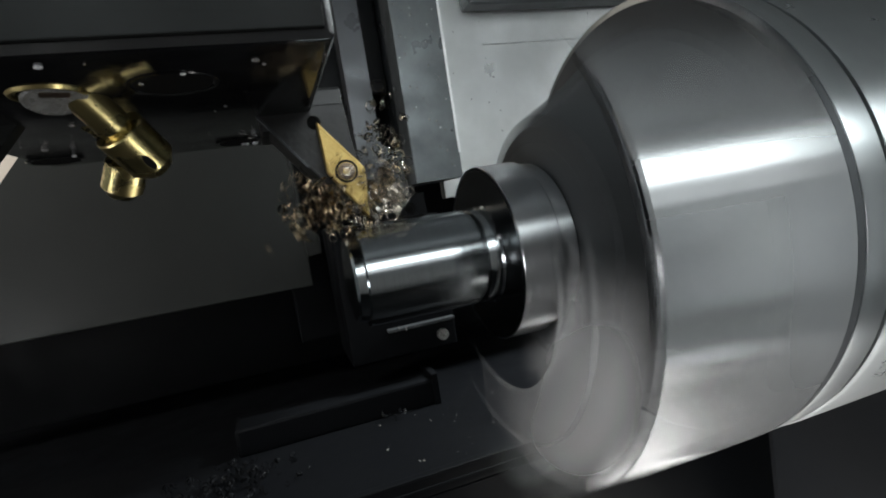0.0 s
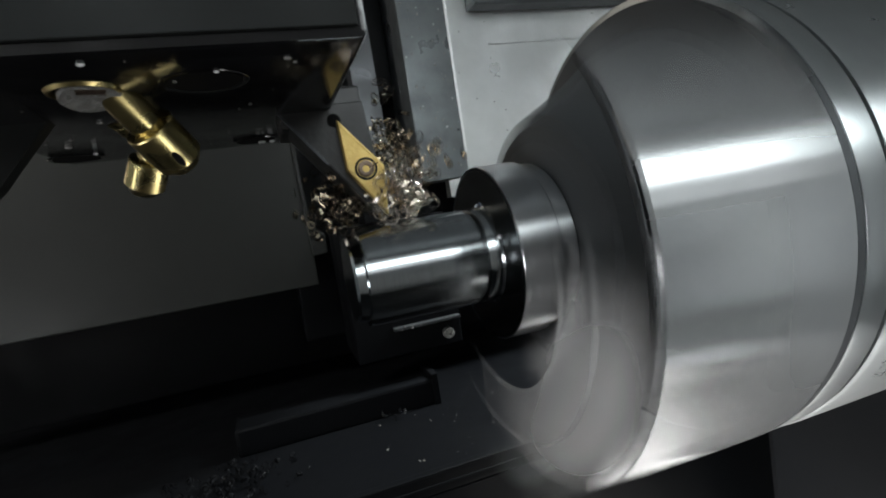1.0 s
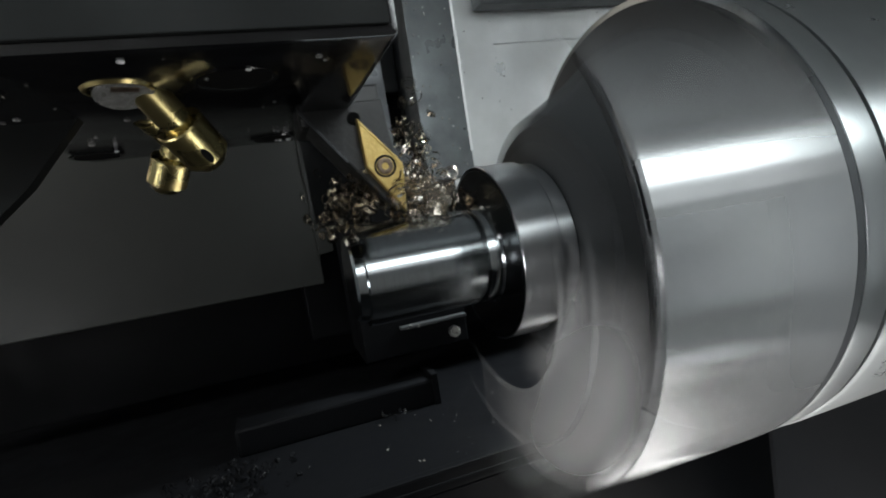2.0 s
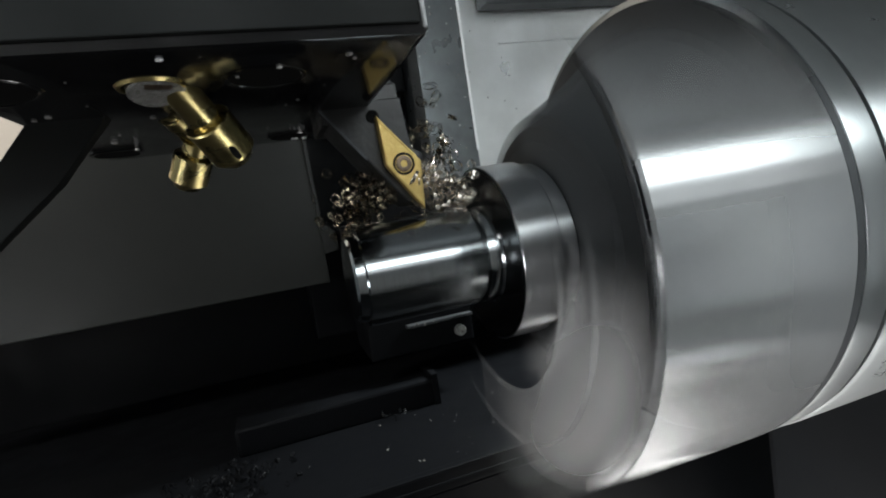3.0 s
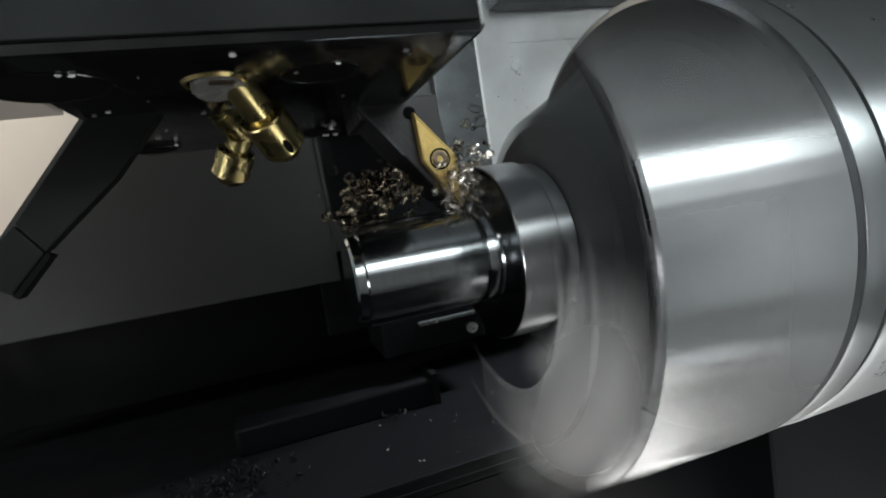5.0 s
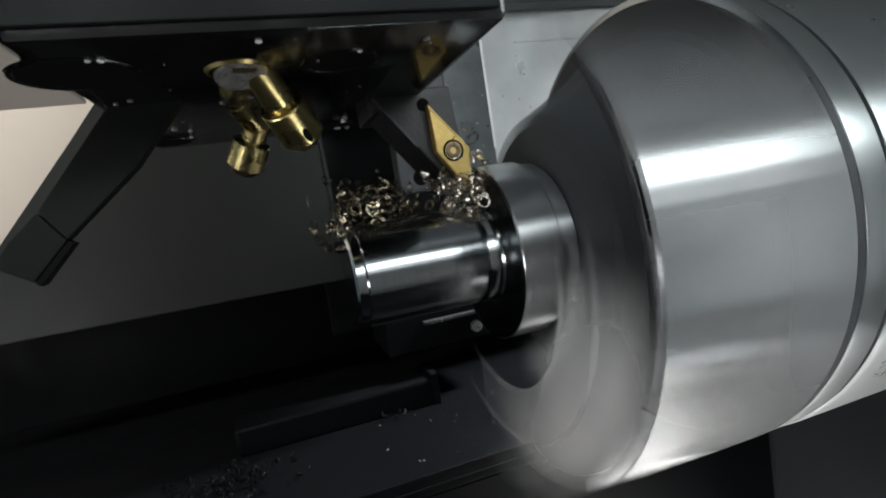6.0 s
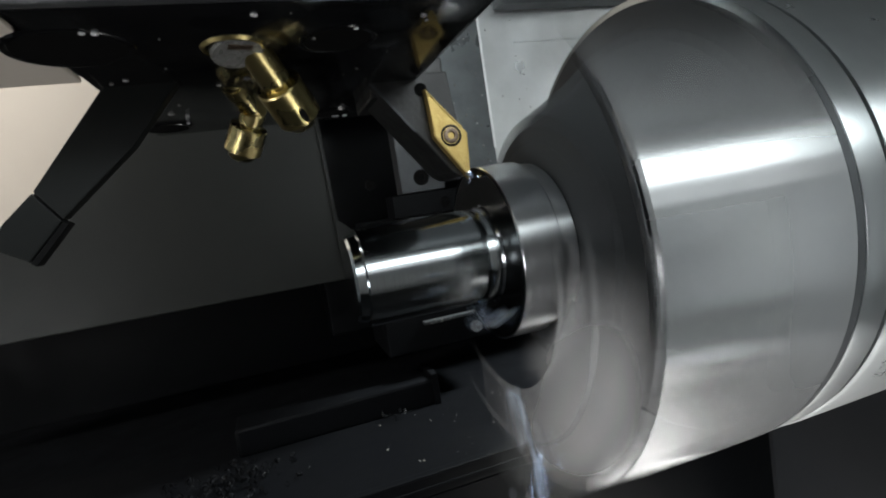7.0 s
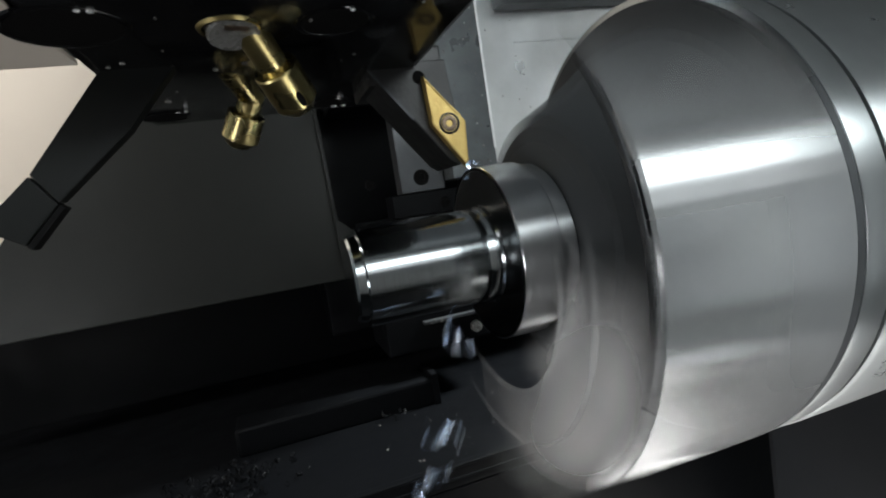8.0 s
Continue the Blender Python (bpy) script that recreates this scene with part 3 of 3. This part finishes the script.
def blued_chip(seed, size, label):
    """One long twisted ribbon of hot chip."""
    rng = random.Random(seed)
    bm = bmesh.new()
    last = None
    for i in range(41):
        u = i / 40
        p = Vector((math.sin(u * 7 + seed) * 0.22 + 0.05 * math.sin(u * 31), math.cos(u * 5 + seed * 2) * 0.25 + 0.05 * math.cos(u * 27), u - 0.5)) * size
        w = Euler((u * 17 + seed, u * 9, u * 7)).to_matrix() @ Vector((0.085 * size * (0.3 + math.sin(u * math.pi) ** 2), 0, 0))
        n = Euler((u * 17 + seed, u * 9, u * 7)).to_matrix() @ Vector((0, 0.12, 0))
        row = [bm.verts.new(p + a * w + b * n) for a, b in ((-1, -1), (1, -1), (1, 1), (-1, 1))]
        if last:
            for k in range(4):
                bm.faces.new((last[k], last[(k + 1) % 4], row[(k + 1) % 4], row[k]))
        else:
            bm.faces.new(row)
        last = row
    bm.faces.new(last[::-1])
    return tagged(link("metal_chip", bm, M_CHIP_BLUE, smooth=60), label, "metal chip", "hot chips")


# ---------------------------------------------------------------- build
enclosure()
bed()
bed_rib()
rails()
tray()
# Lamp bodies added to go with the fill lights, out of view.
lamp_fixture(0.50, 0.29, 0.44, 0, "fill_lamp", "added fill lamp above the way cover, out of view")
lamp_fixture(-0.54, 0.16, 0.5, 0, "fill_lamp", "added fill lamp for the beige wall, out of view")
wall_fill_lamp()
lamp_fixture(0.45, -0.33, -0.394, 180, "fill_lamp", "added fill lamp below the chuck, out of view")
housing()
CHUCK, ROTOR = chuck()
WORK = workpiece()
CARRIAGE = carriage()
droplets("splash", "coolant drops on the slide strip", 4, 70, (61, 104), (284.8, 284.9), (45, 200), (0, -1, 0), CARRIAGE)
droplets("splash", "coolant drops on the panel", 6, 9, (110, 200), (349.8, 349.9), (70, 200), (0, -1, 0), CARRIAGE)
TURRET = turret()
droplets("splash", "coolant drops on the turret front", 7, 22, (-200, -55), (-68.5, -68.4), (57, 82), (0, -1, 0), TURRET)
droplets("splash", "coolant drops under the turret", 9, 26, (-138, -55), (-64, 54), (53.7, 53.9), (0, 0, -1), TURRET)
TOOL = tool()
NOZZLES = [nozzle((-100.4, -38.6, 54.1), (-91.1, -25.0, 39.4), 5.7, 0.42, "brass coolant nozzle with a slotted tip under the turret", seat=(-104.2, -42.8, 53.0)),
           nozzle((-102.8, 7.6, 50.6), (-109.6, 14.9, 37.3), 5.7, 0.34, "short bent brass coolant nozzle under the turret", root=(-110.5, -12.0, 60.0))]
NEST = chips("chip_nest", "bright tangle of curled chips at the cutting edge", 3, 95, (10, 8, 7.5), M_CHIP_GREY, (0.9, 2.6), (1, 3.5), (0.18, 0.5))
TRAIL = chips("chip_nest", "dark oily tangle of chips behind the tool", 5, 190, (17, 9, 9), M_CHIP_DARK, (0.7, 2.0), (1, 4), (0.18, 0.5))
SPRAY = chips("chip_spray", "loose curled chips hanging beside the tool holder", 8, 70, (6, 6, 14), M_CHIP_DARK, (0.8, 2.2), (0.7, 3), (0.15, 0.4))
CLOUD = chips("chip_spray", "brown curled chips thrown off at the cut", 11, 130, (17, 9, 11), M_CHIP, (0.8, 2.4), (0.7, 2.5), (0.2, 0.55))
BLUE = [blued_chip(k, z, "blued twisted chip thrown off the flange") for k, z in ((1, 8), (2, 16), (3, 18), (4, 18), (5, 15), (6, 12), (7, 18), (8, 12), (9, 16))]

heap("chip_heap", "dark heap of oily chips lying on the bed", 21, 150, (-210, -80), (200, 300), -172)
heap("chip_heap", "few loose chips lying on the bed", 22, 16, (-15, 22), (280, 305), -172)
droplets("splash", "coolant drops on the bed", 23, 30, (-20, 110), (190, 300), (-171.7, -171.6), (0, 0, 1))
droplets("splash", "coolant drops on the ledge", 24, 16, (18, 82), (308.6, 308.9), (-97, -94), (0, -1, 0), CARRIAGE)

FEED = 6.2         # millimetres a second along the spindle


def slide(t):
    """Feed of the carriage and lift of the cross slide, in millimetres."""
    x = min(FEED * t, 36.07)
    z = float(np.interp(t, [0, 5.6, 6.0, 6.5, 7.0, 7.5, 8.0], [0, 0, 2.2, 4.8, 7.11, 9.17, 11.13]))
    return x, z


def tumble(seed, k):
    """A turn that wanders from row to row."""
    return 70 * math.sin(0.9 * k + seed), 60 * math.sin(0.7 * k + 2 * seed), 65 * math.sin(0.8 * k + 3 * seed)


def drift(points, t):
    """A place on a polyline of (seconds, x, y, z) in millimetres."""
    return [float(np.interp(t, [p[0] for p in points], [p[i] for p in points])) * MM for i in (1, 2, 3)]


# ways of the chips: they ride beside the tool, then drop off into the bed
NEST_WAY = [(0, -33, 1, 26), (1, -26, -1, 25), (3, -10, -2, 24), (4.5, -2.5, -2, 27), (5.8, -4, -3, 25), (6.25, -4, -5, 22), (6.3, -20, -24, -12), (6.4, -28, -22, -28), (6.5, -43, -20, -56), (6.7, -55, -20, -190), (8, -60, 20, -400)]
TRAIL_WAY = [(0, -44, 14, 24), (1, -40, 15, 24), (2.8, -34, 12, 25), (4.5, -30, 10, 28), (5.8, -34, 4, 22), (6.2, -38, 0, 20), (6.3, -42, -4, 18), (6.4, -46, -12, 4), (6.5, -46, -16, -62), (6.7, -50, -20, -200), (8, -60, 20, -405)]
SPRAY_WAY = [(0, -28, 4, 42), (1, -25, 6, 44), (3, -9, 10, 42), (4.5, 1, 6, 35), (5.8, -2, 2, 28), (6.2, -6, 0, 24), (6.4, -30, -10, -10), (6.5, -38, -10, -70), (6.7, -40, -10, -210), (8, -45, 20, -405)]
CLOUD_WAY = [(0, -46, -2, 26), (0.3, -38, -2, 28), (0.6, -30, 2, 34), (1.0, -28, 5, 36), (1.6, -24, 6, 28), (2.2, -20, 2, 22), (2.6, -30, -20, -40), (3.0, -60, -10, -260), (8, -70, 20, -405)]
BLUE_WAYS = [
    [(0, 6, 0, 18), (6.2, 6, 0, 18), (6.3, -3, -7, 21), (6.9, -3, -7, 26), (7.0, -3, -7, 27), (8, -3, -6, 30)],
    [(0, 6, 2, 16), (6.7, 6, 2, 16), (6.8, -4, -14, 16), (6.9, -10, -30, 0), (7.0, -16, -40, -10), (7.1, -60, -42, -22), (7.2, -74, -42, -60), (7.5, -90, -20, -260), (8, -90, 30, -405)],
    [(0, 7, -2, 15), (6.6, 7, -2, 15), (6.8, -10, -16, 14), (6.9, -12, -32, -16), (7.0, -10, -40, -45), (7.1, -8, -36, -110), (7.4, 0, 0, -280), (8, 0, 30, -405)],
    [(0, 8, 0, 16), (6.6, 8, 0, 16), (6.8, -12, -16, 12), (6.9, -12, -32, -34), (7.0, -11, -40, -62), (7.1, -8, -36, -140), (7.4, 4, 0, -300), (8, 4, 30, -405)],
    [(0, 9, 2, 17), (7.6, 9, 2, 17), (7.8, -4, -10, 14), (7.9, -14, -22, -2), (8.0, -20, -22, -21)],
    [(0, 8, 3, 14), (7.5, 8, 3, 14), (7.7, -6, -14, 14), (7.8, -14, -24, -6), (7.9, -22, -24, -30), (8.0, -31, -22, -49)],
    [(0, 7, 3, 16), (7.5, 7, 3, 16), (7.7, -8, -16, 10), (7.8, -20, -24, -20), (7.9, -30, -24, -48), (8.0, -39, -22, -66)],
    [(0, 7, 2, 15), (7.2, 7, 2, 15), (7.3, -6, -10, 20), (7.4, -20, -12, 22), (7.5, -30, -14, 20), (7.6, -44, -30, 0), (7.8, -60, -30, -120), (8.0, -60, 0, -300)],
    [(0, 8, 1, 15), (7.1, 8, 1, 15), (7.3, -10, -14, 16), (7.4, -30, -28, 4), (7.5, -47, -30, -14), (7.6, -60, -30, -50), (7.9, -80, 0, -260), (8.0, -80, 10, -330)],
]


def motions():
    times = [round(0.1 * k, 3) for k in range(81)]
    walk(CARRIAGE, [(t, pose(slide(t)[0] * MM, 0, 0)) for t in times])
    for ob in (TURRET, TOOL, *NOZZLES):
        walk(ob, [(t, pose(slide(t)[0] * MM, 0, slide(t)[1] * MM)) for t in times])
    for seed, (ob, way) in enumerate(((NEST, NEST_WAY), (TRAIL, TRAIL_WAY), (SPRAY, SPRAY_WAY), (CLOUD, CLOUD_WAY))):
        walk(ob, [(t, pose(*drift(way, t), *[(0.35, 0.2, 0.15, 0.4)[seed] * a for a in tumble(seed, k)])) for k, t in enumerate(times)])
    for seed, (ob, way) in enumerate(zip(BLUE, BLUE_WAYS)):
        walk(ob, [(t, pose(*drift(way, t), *tumble(seed + 4, k))) for k, t in enumerate(times)])
    turns = [(k / FPS, Matrix.Rotation(radians(-SPIN * k), 4, "X")) for k in range(8 * FPS + 1)]
    for ob in ROTOR:
        walk(ob, turns)
    walk(WORK, turns)


motions()
